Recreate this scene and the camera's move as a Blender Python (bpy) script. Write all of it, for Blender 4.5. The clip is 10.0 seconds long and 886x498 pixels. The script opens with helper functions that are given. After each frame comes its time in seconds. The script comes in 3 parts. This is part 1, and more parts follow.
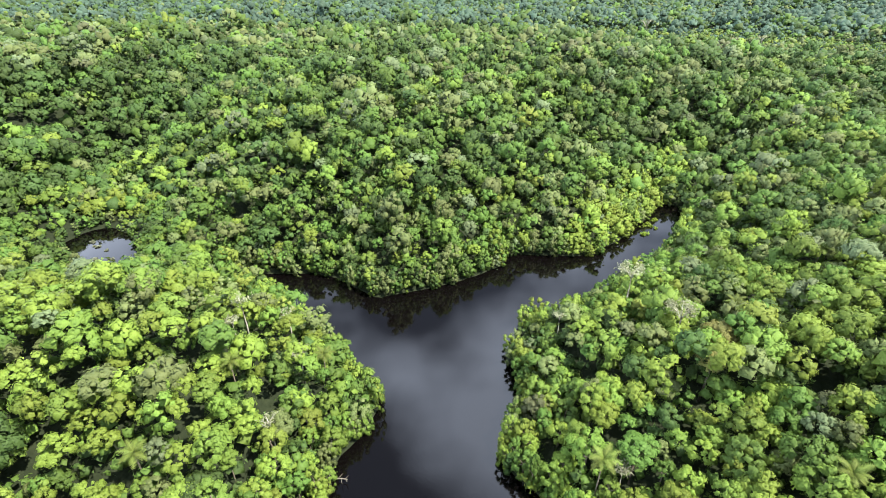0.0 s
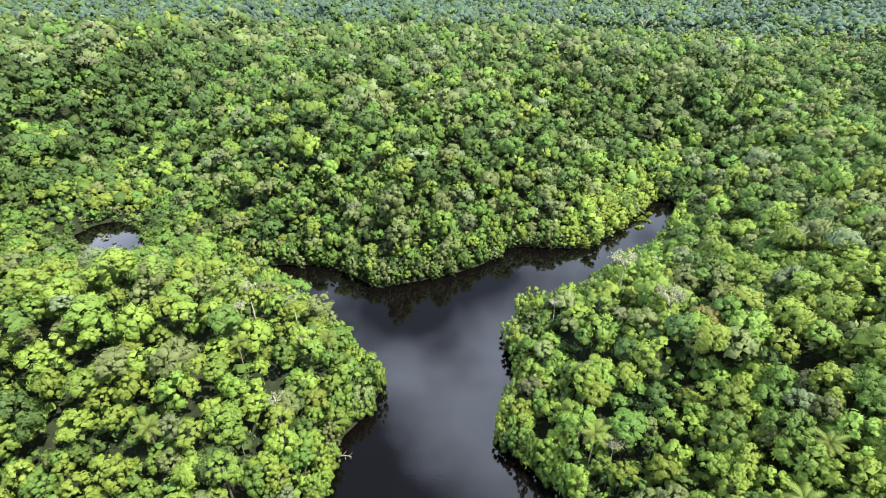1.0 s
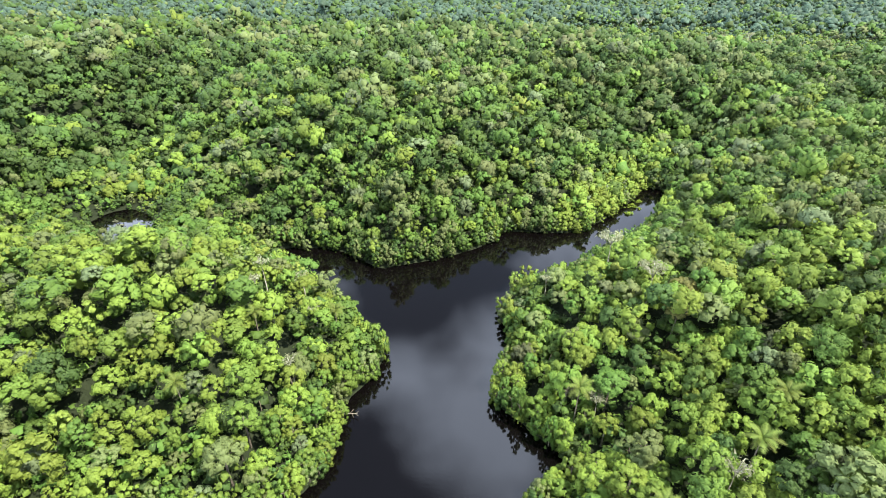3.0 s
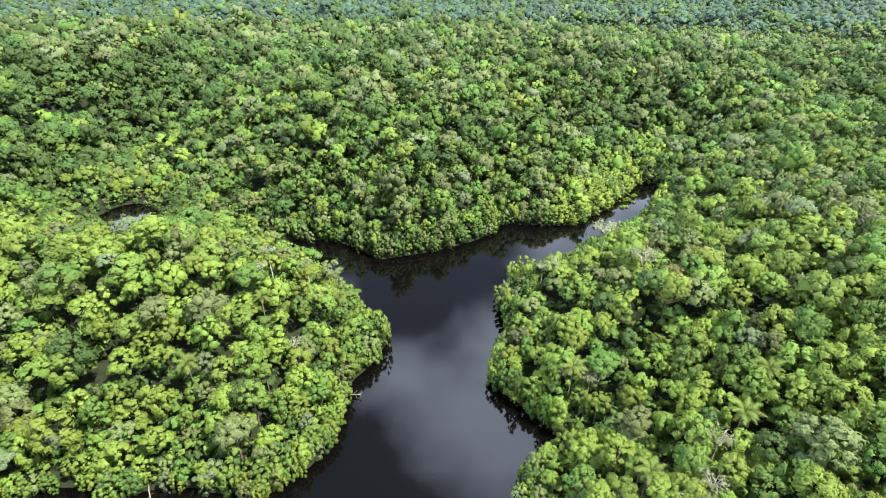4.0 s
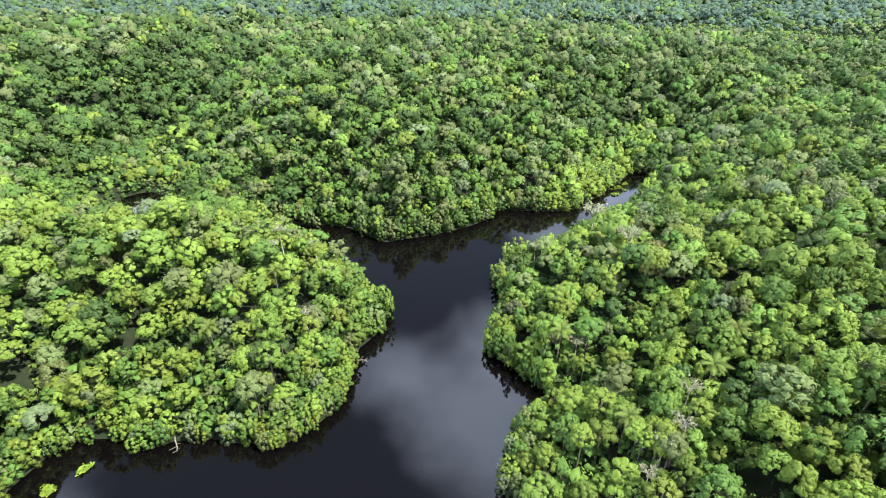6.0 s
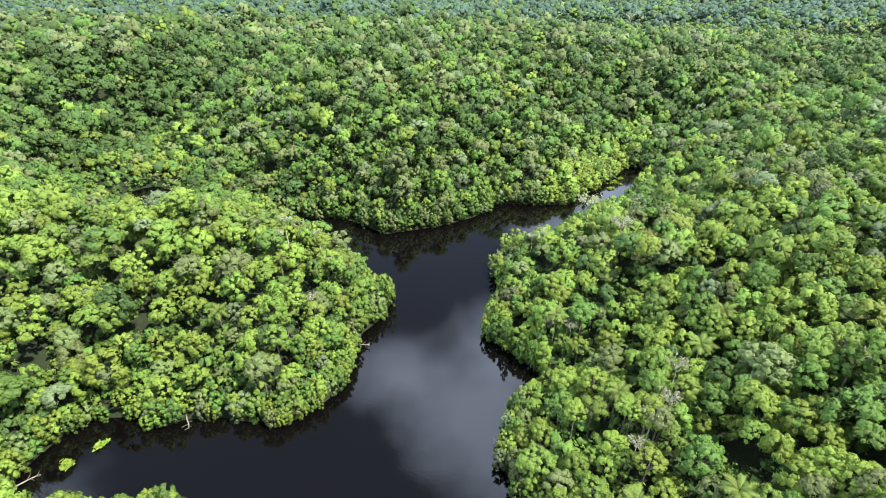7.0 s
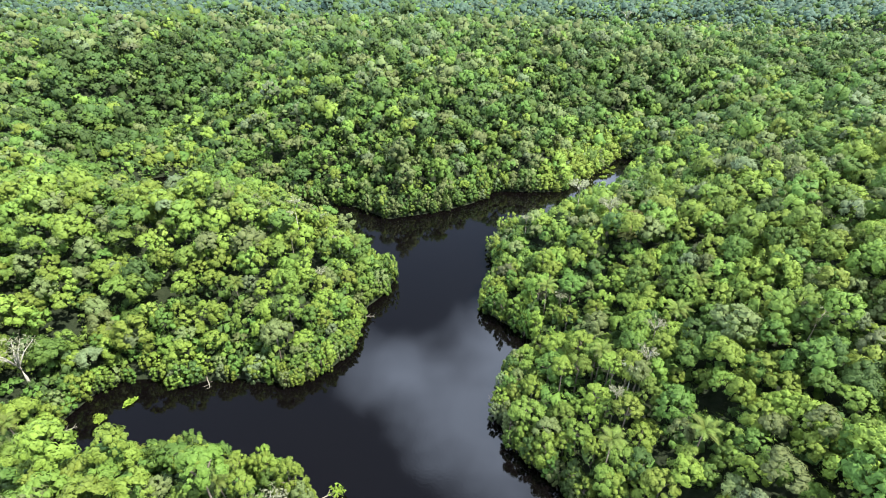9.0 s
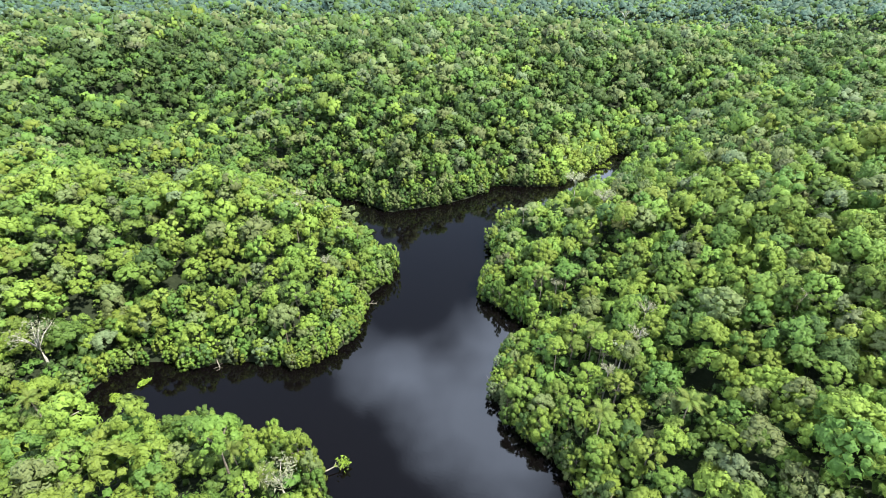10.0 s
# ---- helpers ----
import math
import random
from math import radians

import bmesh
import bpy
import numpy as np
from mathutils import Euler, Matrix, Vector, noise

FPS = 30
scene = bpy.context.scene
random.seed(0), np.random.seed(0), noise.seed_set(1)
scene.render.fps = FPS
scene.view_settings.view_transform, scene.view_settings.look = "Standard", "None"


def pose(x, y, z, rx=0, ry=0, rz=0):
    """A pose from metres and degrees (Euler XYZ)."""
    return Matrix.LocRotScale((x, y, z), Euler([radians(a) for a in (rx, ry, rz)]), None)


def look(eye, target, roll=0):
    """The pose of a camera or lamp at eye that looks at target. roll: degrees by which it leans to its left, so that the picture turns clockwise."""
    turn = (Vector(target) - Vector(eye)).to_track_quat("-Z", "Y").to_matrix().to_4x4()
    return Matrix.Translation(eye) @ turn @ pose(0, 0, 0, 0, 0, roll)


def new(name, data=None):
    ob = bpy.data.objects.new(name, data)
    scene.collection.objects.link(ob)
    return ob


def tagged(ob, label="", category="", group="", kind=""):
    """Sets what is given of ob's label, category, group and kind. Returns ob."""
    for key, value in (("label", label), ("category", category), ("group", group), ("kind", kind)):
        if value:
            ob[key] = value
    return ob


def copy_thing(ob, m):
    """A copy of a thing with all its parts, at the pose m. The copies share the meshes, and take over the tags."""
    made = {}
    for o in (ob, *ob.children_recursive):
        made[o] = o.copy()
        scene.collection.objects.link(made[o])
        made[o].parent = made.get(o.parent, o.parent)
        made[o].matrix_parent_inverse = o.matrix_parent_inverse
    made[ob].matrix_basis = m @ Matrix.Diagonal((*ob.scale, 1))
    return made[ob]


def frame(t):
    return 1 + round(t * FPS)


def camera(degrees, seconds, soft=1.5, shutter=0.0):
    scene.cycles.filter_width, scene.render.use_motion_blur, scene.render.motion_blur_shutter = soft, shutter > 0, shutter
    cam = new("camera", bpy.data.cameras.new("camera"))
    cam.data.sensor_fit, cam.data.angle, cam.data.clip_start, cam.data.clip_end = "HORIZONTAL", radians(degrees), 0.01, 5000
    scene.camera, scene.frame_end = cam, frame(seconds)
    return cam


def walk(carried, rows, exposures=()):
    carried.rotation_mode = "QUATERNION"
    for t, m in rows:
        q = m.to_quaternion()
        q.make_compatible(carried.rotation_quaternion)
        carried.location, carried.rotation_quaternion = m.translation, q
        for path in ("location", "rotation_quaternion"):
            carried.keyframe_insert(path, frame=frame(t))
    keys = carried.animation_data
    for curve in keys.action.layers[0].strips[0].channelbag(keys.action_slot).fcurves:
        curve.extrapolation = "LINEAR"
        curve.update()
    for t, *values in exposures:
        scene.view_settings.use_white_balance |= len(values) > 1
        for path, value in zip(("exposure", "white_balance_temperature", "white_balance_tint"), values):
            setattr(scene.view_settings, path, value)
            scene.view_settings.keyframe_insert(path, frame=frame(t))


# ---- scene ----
cam = camera(83.0, 10.0, soft=0.65)
METRES, EYE, TILT, LEAN, TURN = 70.0, 111.5, -30.9, 0.0, 0.0
ROWS = [
    (0.0, 0.0, 0.0, 0.0, 0.0, 0.0, -0.0),
    (0.5, 0.0002, -0.0389, -0.0242, -0.03, 0.01, 0.01),
    (1.0, 0.0004, -0.0787, -0.0483, -0.05, 0.02, 0.03),
    (1.5, 0.0005, -0.1194, -0.0731, -0.08, 0.02, 0.04),
    (2.0, 0.0004, -0.1604, -0.0969, -0.11, 0.0, 0.07),
    (2.5, 0.0007, -0.2015, -0.1223, -0.13, 0.01, 0.08),
    (4.0, 0.0028, -0.3291, -0.1974, -0.16, -0.02, 0.18),
    (4.5, 0.0028, -0.3717, -0.2235, -0.18, -0.03, 0.2),
    (5.0, 0.0036, -0.4145, -0.2493, -0.19, -0.04, 0.23),
    (5.5, 0.0033, -0.4575, -0.2746, -0.19, -0.06, 0.26),
    (7.0, 0.004, -0.5885, -0.3515, -0.22, -0.12, 0.33),
    (7.5, 0.0043, -0.6322, -0.3777, -0.22, -0.14, 0.37),
    (8.0, 0.0047, -0.6759, -0.4041, -0.22, -0.14, 0.38),
    (8.5, 0.0049, -0.7193, -0.4306, -0.22, -0.15, 0.4),
    (9.0, 0.0051, -0.763, -0.4573, -0.21, -0.17, 0.42),
    (9.5, 0.0053, -0.807, -0.4836, -0.2, -0.19, 0.44),
    (10.0, 0.0046, -0.8583, -0.513, -0.2, -0.14, 0.46),
]
EXPOSURE = 1.59
walk(cam, [(t, pose(0, 0, EYE, TILT, LEAN, TURN) @ pose(METRES * x, METRES * y, METRES * z, 90 + pitch, roll, yaw)) for t, x, y, z, yaw, pitch, roll in ROWS],
     [(0.0, EXPOSURE, 6500, 10), (2.5, EXPOSURE, 6500, 10), (5.0, EXPOSURE, 6250, 9), (10.0, EXPOSURE, 6250, 9)])

# ---- sky, sun and exposure ----
SUN_ELEVATION, SUN_TURN = 58.0, 112.0   # degrees above the horizon; degrees clockwise from straight ahead
SKY_STRENGTH, SUN_STRENGTH = 0.041, 5.0

world = bpy.data.worlds.new("sky")
scene.world = world
world.use_nodes = True
wn, wl = world.node_tree.nodes, world.node_tree.links
wn.clear()
w_out, w_bg = wn.new("ShaderNodeOutputWorld"), wn.new("ShaderNodeBackground")
w_sky, w_mix = wn.new("ShaderNodeTexSky"), wn.new("ShaderNodeMix")
w_sky.sky_type, w_sky.sun_disc = "NISHITA", False
w_sky.sun_elevation, w_sky.sun_rotation = radians(SUN_ELEVATION), radians(SUN_TURN)
w_co, w_map, w_noise, w_ramp = (wn.new("ShaderNodeTexCoord"), wn.new("ShaderNodeMapping"),
                                wn.new("ShaderNodeTexNoise"), wn.new("ShaderNodeValToRGB"))
w_map.inputs["Location"].default_value = (7.7, 5.3, 2.9)
w_map.inputs["Scale"].default_value = (1.0, 1.0, 1.7)
w_noise.inputs["Scale"].default_value, w_noise.inputs["Detail"].default_value = 1.9, 5.0
w_noise.inputs["Roughness"].default_value = 0.58
w_ramp.color_ramp.elements[0].position, w_ramp.color_ramp.elements[1].position = 0.45, 0.67
w_ramp.color_ramp.elements[0].color = (0.05, 0.05, 0.05, 1)
w_mix.data_type = "RGBA"
w_mix.inputs[7].default_value = (36, 41, 51, 1)
wl.new(w_co.outputs["Generated"], w_map.inputs["Vector"])
wl.new(w_map.outputs["Vector"], w_noise.inputs["Vector"])
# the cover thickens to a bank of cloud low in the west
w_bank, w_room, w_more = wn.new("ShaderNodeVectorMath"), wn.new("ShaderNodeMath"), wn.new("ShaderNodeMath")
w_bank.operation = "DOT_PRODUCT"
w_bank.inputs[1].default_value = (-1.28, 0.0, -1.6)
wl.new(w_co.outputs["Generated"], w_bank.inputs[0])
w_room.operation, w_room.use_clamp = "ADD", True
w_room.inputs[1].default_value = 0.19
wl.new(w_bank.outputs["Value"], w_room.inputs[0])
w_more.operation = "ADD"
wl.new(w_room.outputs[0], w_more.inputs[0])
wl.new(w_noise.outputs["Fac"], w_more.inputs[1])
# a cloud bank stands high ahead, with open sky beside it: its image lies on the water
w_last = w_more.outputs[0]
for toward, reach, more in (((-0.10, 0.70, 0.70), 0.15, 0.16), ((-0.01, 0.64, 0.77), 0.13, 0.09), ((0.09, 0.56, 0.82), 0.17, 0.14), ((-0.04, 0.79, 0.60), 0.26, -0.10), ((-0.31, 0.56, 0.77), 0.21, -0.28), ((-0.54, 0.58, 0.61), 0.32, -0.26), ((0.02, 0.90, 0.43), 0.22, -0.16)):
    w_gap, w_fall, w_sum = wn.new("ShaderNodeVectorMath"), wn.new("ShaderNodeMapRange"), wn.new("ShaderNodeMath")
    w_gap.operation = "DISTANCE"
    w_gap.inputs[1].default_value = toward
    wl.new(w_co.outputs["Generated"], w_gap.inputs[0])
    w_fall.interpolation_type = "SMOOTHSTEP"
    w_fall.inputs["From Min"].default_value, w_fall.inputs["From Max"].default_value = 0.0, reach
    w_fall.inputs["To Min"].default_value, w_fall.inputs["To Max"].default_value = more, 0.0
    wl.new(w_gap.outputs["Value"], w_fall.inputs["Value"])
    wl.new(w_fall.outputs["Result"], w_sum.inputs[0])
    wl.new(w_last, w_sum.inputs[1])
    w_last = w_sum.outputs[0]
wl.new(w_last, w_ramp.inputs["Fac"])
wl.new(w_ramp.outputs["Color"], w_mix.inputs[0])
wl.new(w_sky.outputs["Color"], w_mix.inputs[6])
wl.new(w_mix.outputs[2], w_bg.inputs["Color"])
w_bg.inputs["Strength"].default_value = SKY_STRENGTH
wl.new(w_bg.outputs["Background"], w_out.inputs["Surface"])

sun = new("sun", bpy.data.lights.new("sun", "SUN"))
sun.data.energy, sun.data.angle, sun.data.color = SUN_STRENGTH, radians(0.53), (1.0, 0.945, 0.86)
_e, _a = radians(SUN_ELEVATION), radians(SUN_TURN)
sun.matrix_world = look((math.sin(_a) * math.cos(_e) * 300, math.cos(_a) * math.cos(_e) * 300, math.sin(_e) * 300), (0, 0, 0))

# ---- materials ----
def material(name, rough=0.6, spec=0.3):
    m = bpy.data.materials.new(name)
    m.use_nodes = True
    b = m.node_tree.nodes["Principled BSDF"]
    b.inputs["Roughness"].default_value = rough
    b.inputs["Specular IOR Level"].default_value = spec
    return m, m.node_tree.nodes, m.node_tree.links, b


def math_node(n, l, op, a, b):
    k = n.new("ShaderNodeMath")
    k.operation = op
    for i, v in enumerate((a, b)):
        if isinstance(v, (int, float)):
            k.inputs[i].default_value = v
        else:
            l.new(v, k.inputs[i])
    return k.outputs[0]


def noise_node(n, l, scale, detail=3.0, source=None):
    k = n.new("ShaderNodeTexNoise")
    k.inputs["Scale"].default_value, k.inputs["Detail"].default_value = scale, detail
    if source is not None:
        l.new(source, k.inputs["Vector"])
    return k.outputs["Fac"]


def leaf_material(name, colour, through_share=0.14, rough=0.6):
    """Foliage of one species: hue and value wander from plant to plant, from spray to spray and along each spray; light passes through the blades."""
    m, n, l, b = material(name, rough, 0.15)
    info, geo, tone = n.new("ShaderNodeObjectInfo"), n.new("ShaderNodeNewGeometry"), n.new("ShaderNodeAttribute")
    tone.attribute_name = "tone"
    plant = math_node(n, l, "FRACT", math_node(n, l, "ADD", info.outputs["Random"], tone.outputs["Fac"]), 0.0)
    patch = noise_node(n, l, 0.018, 3.0, geo.outputs["Position"])
    blade = noise_node(n, l, 3.2, 3.0, geo.outputs["Position"])
    bump = n.new("ShaderNodeBump")
    bump.inputs["Strength"].default_value, bump.inputs["Distance"].default_value = 0.5, 0.25
    clump = noise_node(n, l, 0.8, 3.0, geo.outputs["Position"])
    l.new(math_node(n, l, "ADD", math_node(n, l, "MULTIPLY", clump, 3.0), blade), bump.inputs["Height"])
    l.new(bump.outputs["Normal"], b.inputs["Normal"])
    value = math_node(n, l, "MULTIPLY_ADD", geo.outputs["Random Per Island"], 0.24)
    value.node.inputs[2].default_value = 0.88
    value = math_node(n, l, "MULTIPLY", value, math_node(n, l, "ADD", math_node(n, l, "MULTIPLY", plant, 0.46), 0.77))
    value = math_node(n, l, "MULTIPLY", value, math_node(n, l, "ADD", math_node(n, l, "MULTIPLY", patch, 0.5), 0.75))
    value = math_node(n, l, "MULTIPLY", value, math_node(n, l, "ADD", math_node(n, l, "MULTIPLY", blade, 0.5), 0.75))
    hue = math_node(n, l, "ADD", math_node(n, l, "MULTIPLY", plant, 0.022), 0.486)
    hue = math_node(n, l, "SUBTRACT", hue, math_node(n, l, "MULTIPLY", geo.outputs["Random Per Island"], 0.006))
    hsv = n.new("ShaderNodeHueSaturation")
    hsv.inputs["Color"].default_value = (*colour, 1)
    l.new(hue, hsv.inputs["Hue"])
    l.new(value, hsv.inputs["Value"])
    l.new(hsv.outputs["Color"], b.inputs["Base Color"])
    back, mix = n.new("ShaderNodeBsdfTranslucent"), n.new("ShaderNodeMixShader")
    warm = n.new("ShaderNodeMix")
    warm.data_type, warm.blend_type = "RGBA", "MULTIPLY"
    warm.inputs[0].default_value = 1.0
    warm.inputs[7].default_value = (1.25, 1.15, 0.5, 1)
    l.new(hsv.outputs["Color"], warm.inputs[6])
    l.new(warm.outputs[2], back.inputs["Color"])
    mix.inputs[0].default_value = through_share
    l.new(b.outputs[0], mix.inputs[1])
    l.new(back.outputs[0], mix.inputs[2])
    # sprays are broken into single leaves with gaps between them; the dense inside (thin = 0) is closed
    thin, gap, clear = n.new("ShaderNodeAttribute"), n.new("ShaderNodeMixShader"), n.new("ShaderNodeBsdfTransparent")
    thin.attribute_name = "thin"
    leafy = noise_node(n, l, 2.8, 1.0, geo.outputs["Position"])
    hole = math_node(n, l, "MULTIPLY", math_node(n, l, "LESS_THAN", leafy, 0.36), thin.outputs["Fac"])
    l.new(hole, gap.inputs[0])
    l.new(mix.outputs[0], gap.inputs[1])
    l.new(clear.outputs[0], gap.inputs[2])
    l.new(gap.outputs[0], n["Material Output"].inputs["Surface"])
    return m


SPECIES = (  # name, base colour, share of the stand, words for labels
    ("lime", (0.120, 0.178, 0.027), 0.20, "bright lime-green"),
    ("fresh", (0.096, 0.158, 0.026), 0.24, "fresh green"),
    ("mid", (0.064, 0.120, 0.022), 0.22, "mid-green"),
    ("dark", (0.042, 0.077, 0.019), 0.11, "dark green"),
    ("olive", (0.100, 0.132, 0.044), 0.12, "olive-green"),
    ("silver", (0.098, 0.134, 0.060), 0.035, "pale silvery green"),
    ("yellow", (0.135, 0.188, 0.032), 0.03, "yellow-green"),
    ("brown", (0.088, 0.104, 0.046), 0.008, "dry brownish"),
    # grey-blue leaf colour that stands in for haze over the far plain
    ("hazed", (0.050, 0.086, 0.056), 0.02, "bluish green"),
)
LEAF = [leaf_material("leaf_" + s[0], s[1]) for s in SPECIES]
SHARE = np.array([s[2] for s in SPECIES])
RUST = leaf_material("leaf_rust", (0.150, 0.162, 0.046))
PALM_LEAF = leaf_material("leaf_palm", (0.085, 0.120, 0.022), 0.15, 0.6)
POND_LEAF = leaf_material("leaf_pond", (0.135, 0.150, 0.095), 0.1)
FLOAT_LEAF = leaf_material("leaf_float", (0.16, 0.245, 0.03), 0.2)


def bark_material(name, light, dark):
    m, n, l, b = material(name, 0.85, 0.2)
    geo = n.new("ShaderNodeNewGeometry")
    ramp = n.new("ShaderNodeValToRGB")
    ramp.color_ramp.elements[0].color, ramp.color_ramp.elements[1].color = (*dark, 1), (*light, 1)
    ramp.color_ramp.elements[0].position, ramp.color_ramp.elements[1].position = 0.35, 0.65
    l.new(noise_node(n, l, 2.5, 6.0, geo.outputs["Position"]), ramp.inputs["Fac"])
    l.new(ramp.outputs["Color"], b.inputs["Base Color"])
    bump = n.new("ShaderNodeBump")
    bump.inputs["Strength"].default_value, bump.inputs["Distance"].default_value = 0.6, 0.05
    l.new(noise_node(n, l, 9.0, 4.0, geo.outputs["Position"]), bump.inputs["Height"])
    l.new(bump.outputs["Normal"], b.inputs["Normal"])
    return m


BARK = bark_material("bark", (0.20, 0.17, 0.13), (0.09, 0.075, 0.055))
PALE_BARK = bark_material("pale_bark", (0.42, 0.39, 0.33), (0.24, 0.22, 0.18))


DRIFT = bark_material("driftwood", (0.27, 0.24, 0.19), (0.13, 0.115, 0.09))


def soil_material():
    m, n, l, b = material("soil_and_undergrowth", 0.9, 0.15)
    geo = n.new("ShaderNodeNewGeometry")
    ramp = n.new("ShaderNodeValToRGB")
    e = ramp.color_ramp.elements
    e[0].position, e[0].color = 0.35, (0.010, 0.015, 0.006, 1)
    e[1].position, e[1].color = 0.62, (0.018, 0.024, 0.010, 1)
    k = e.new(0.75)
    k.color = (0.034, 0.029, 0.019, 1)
    fine = noise_node(n, l, 0.6, 8.0, geo.outputs["Position"])
    wide = noise_node(n, l, 0.02, 4.0, geo.outputs["Position"])
    l.new(math_node(n, l, "ADD", math_node(n, l, "MULTIPLY", fine, 0.6), math_node(n, l, "MULTIPLY", wide, 0.4)), ramp.inputs["Fac"])
    l.new(ramp.outputs["Color"], b.inputs["Base Color"])
    bump = n.new("ShaderNodeBump")
    bump.inputs["Strength"].default_value, bump.inputs["Distance"].default_value = 1.0, 0.6
    l.new(fine, bump.inputs["Height"])
    l.new(bump.outputs["Normal"], b.inputs["Normal"])
    return m


def water_material():
    m, n, l, b = material("black_river_water", 0.05, 0.5)
    b.inputs["IOR"].default_value = 1.40
    geo = n.new("ShaderNodeNewGeometry")
    ramp = n.new("ShaderNodeValToRGB")
    ramp.color_ramp.elements[0].color, ramp.color_ramp.elements[1].color = (0.0012, 0.0010, 0.0011, 1), (0.0020, 0.0015, 0.0014, 1)
    l.new(noise_node(n, l, 0.03, 3.0, geo.outputs["Position"]), ramp.inputs["Fac"])
    l.new(ramp.outputs["Color"], b.inputs["Base Color"])
    calm = math_node(n, l, "MULTIPLY", noise_node(n, l, 0.022, 2.0, geo.outputs["Position"]), 0.08)
    l.new(math_node(n, l, "ADD", calm, 0.005), b.inputs["Roughness"])
    bump = n.new("ShaderNodeBump")
    bump.inputs["Strength"].default_value, bump.inputs["Distance"].default_value = 0.12, 0.03
    l.new(noise_node(n, l, 1.4, 4.0, geo.outputs["Position"]), bump.inputs["Height"])
    l.new(bump.outputs["Normal"], b.inputs["Normal"])
    return m


SOIL, WATER = soil_material(), water_material()


# ---- the plan: shores and relief ----
def smooth_line(points, steps=4):
    """A soft line through the corners of a shore."""
    p = np.array([points[0], *points, points[-1]], float)
    out = []
    for i in range(1, len(p) - 2):
        a, b, c, d = p[i - 1], p[i], p[i + 1], p[i + 2]
        for t in np.linspace(0, 1, steps, endpoint=False):
            out.append(0.5 * (2 * b + (c - a) * t + (2 * a - 5 * b + 4 * c - d) * t * t + (3 * b - a - 3 * c + d) * t ** 3))
    return out + [p[-1]]


HILL_SHORE = [(-78, 167), (-62, 165), (-46, 164), (-36, 157), (-25, 150), (-14, 152), (1, 157), (15, 165), (25, 172),
              (29, 180), (42, 179), (66, 180), (71, 186), (82, 194), (91, 205), (100, 214), (112, 229)]
EAST_SHORE = [(121, 226), (110, 207), (101, 194), (86, 175), (68, 162), (52, 148), (39, 141), (28, 139), (24, 128), (19, 120), (21, 104),
              (15, 88), (15, 79), (21, 71), (27, 64.5), (31, 59), (25, 55.5), (20, 52), (17.5, 46), (14, 34), (15, 26), (19, 19), (26, 12), (30, 2), (34, -30), (42, -90), (60, -300)]
SOUTH_SHORE = [(5, -300), (-12, -90), (-19, -30), (-23, -7), (-28, 6), (-33, 11), (-42, 17), (-52, 18), (-63, 22), (-75, 21), (-87, 18), (-97, 20),
               (-103, 30), (-100, 40)]
WEST_SHORE = [(-95, 46), (-84, 46), (-78, 43), (-65, 46), (-47, 43), (-40, 45), (-33, 51), (-28, 58), (-26, 66), (-25, 80), (-21, 88), (-17, 95),
              (-16, 101), (-21, 108), (-28, 116), (-34, 126), (-43, 136), (-52, 144), (-60, 153), (-76, 162)]
POND_SHORE = [(-167, 191), (-158, 204), (-145, 198), (-135, 187), (-125, 171), (-123, 162), (-134, 163), (-150, 174), (-158, 183)]
RIVER = np.array(smooth_line(HILL_SHORE) + smooth_line(EAST_SHORE) + smooth_line(SOUTH_SHORE) + smooth_line(WEST_SHORE))
POND = np.array(smooth_line(POND_SHORE))


def shore_distance(x, y, ring):
    """Metres from the ring: positive on land, negative on the water."""
    best, inside = np.full(x.shape, 1e9), np.zeros(x.shape, bool)
    for (ax, ay), (bx, by) in zip(ring, np.roll(ring, -1, 0)):
        dx, dy = bx - ax, by - ay
        t = np.clip(((x - ax) * dx + (y - ay) * dy) / (dx * dx + dy * dy + 1e-9), 0, 1)
        best = np.minimum(best, (x - ax - t * dx) ** 2 + (y - ay - t * dy) ** 2)
        if ay != by:
            inside ^= ((ay > y) != (by > y)) & (x < dx * (y - ay) / (by - ay) + ax)
    return np.where(inside, -1, 1) * np.sqrt(best)


def waves(x, y, size, seed):
    """Slow rolling relief, about -1 to 1."""
    r, s = np.random.default_rng(seed), np.zeros(x.shape)
    for k in range(7):
        a, q = r.uniform(0, 6.283), r.uniform(0.6, 1.7) / size
        s += np.sin((x * np.cos(a) + y * np.sin(a)) * q * 6.283 + r.uniform(0, 6.283))
    return s / 3.2


def bump_at(x, y, cx, cy, rx, ry):
    return np.exp(-((x - cx) / rx) ** 2 - ((y - cy) / ry) ** 2)


RELIEF = (  # hills and hollows: x, y, reach, height
    (52, 49, 70, -10.3), (150, 147, 70, 4.1), (-120, 94, 45, 8.6),                                   # banks of the lower river
    (-32, 308, 110, 5.3), (-60, 510, 130, 2.0),                                                      # the hill and the ridge behind it
    (-182, 346, 45, -6.3), (-182, 283, 45, -11.6), (-182, 252, 45, -9.7), (-193, 274, 28, -14.0),    # the hollow above the pond
    (-246, 315, 45, 6.6), (-242, 274, 28, 5.3), (-340, 378, 180, 9.9),                               # the western spur
    (91, 274, 28, -8.1), (72, 274, 28, -6.9), (132, 283, 45, -9.5), (150, 274, 28, -7.9),            # the hollow above the creek
    (248, 314, 28, -4.9), (290, 252, 180, -5.2), (-120, 145, 30, -8.0), (-102, 127, 20, -5.0), (-158, 214, 28, -8.0),
)


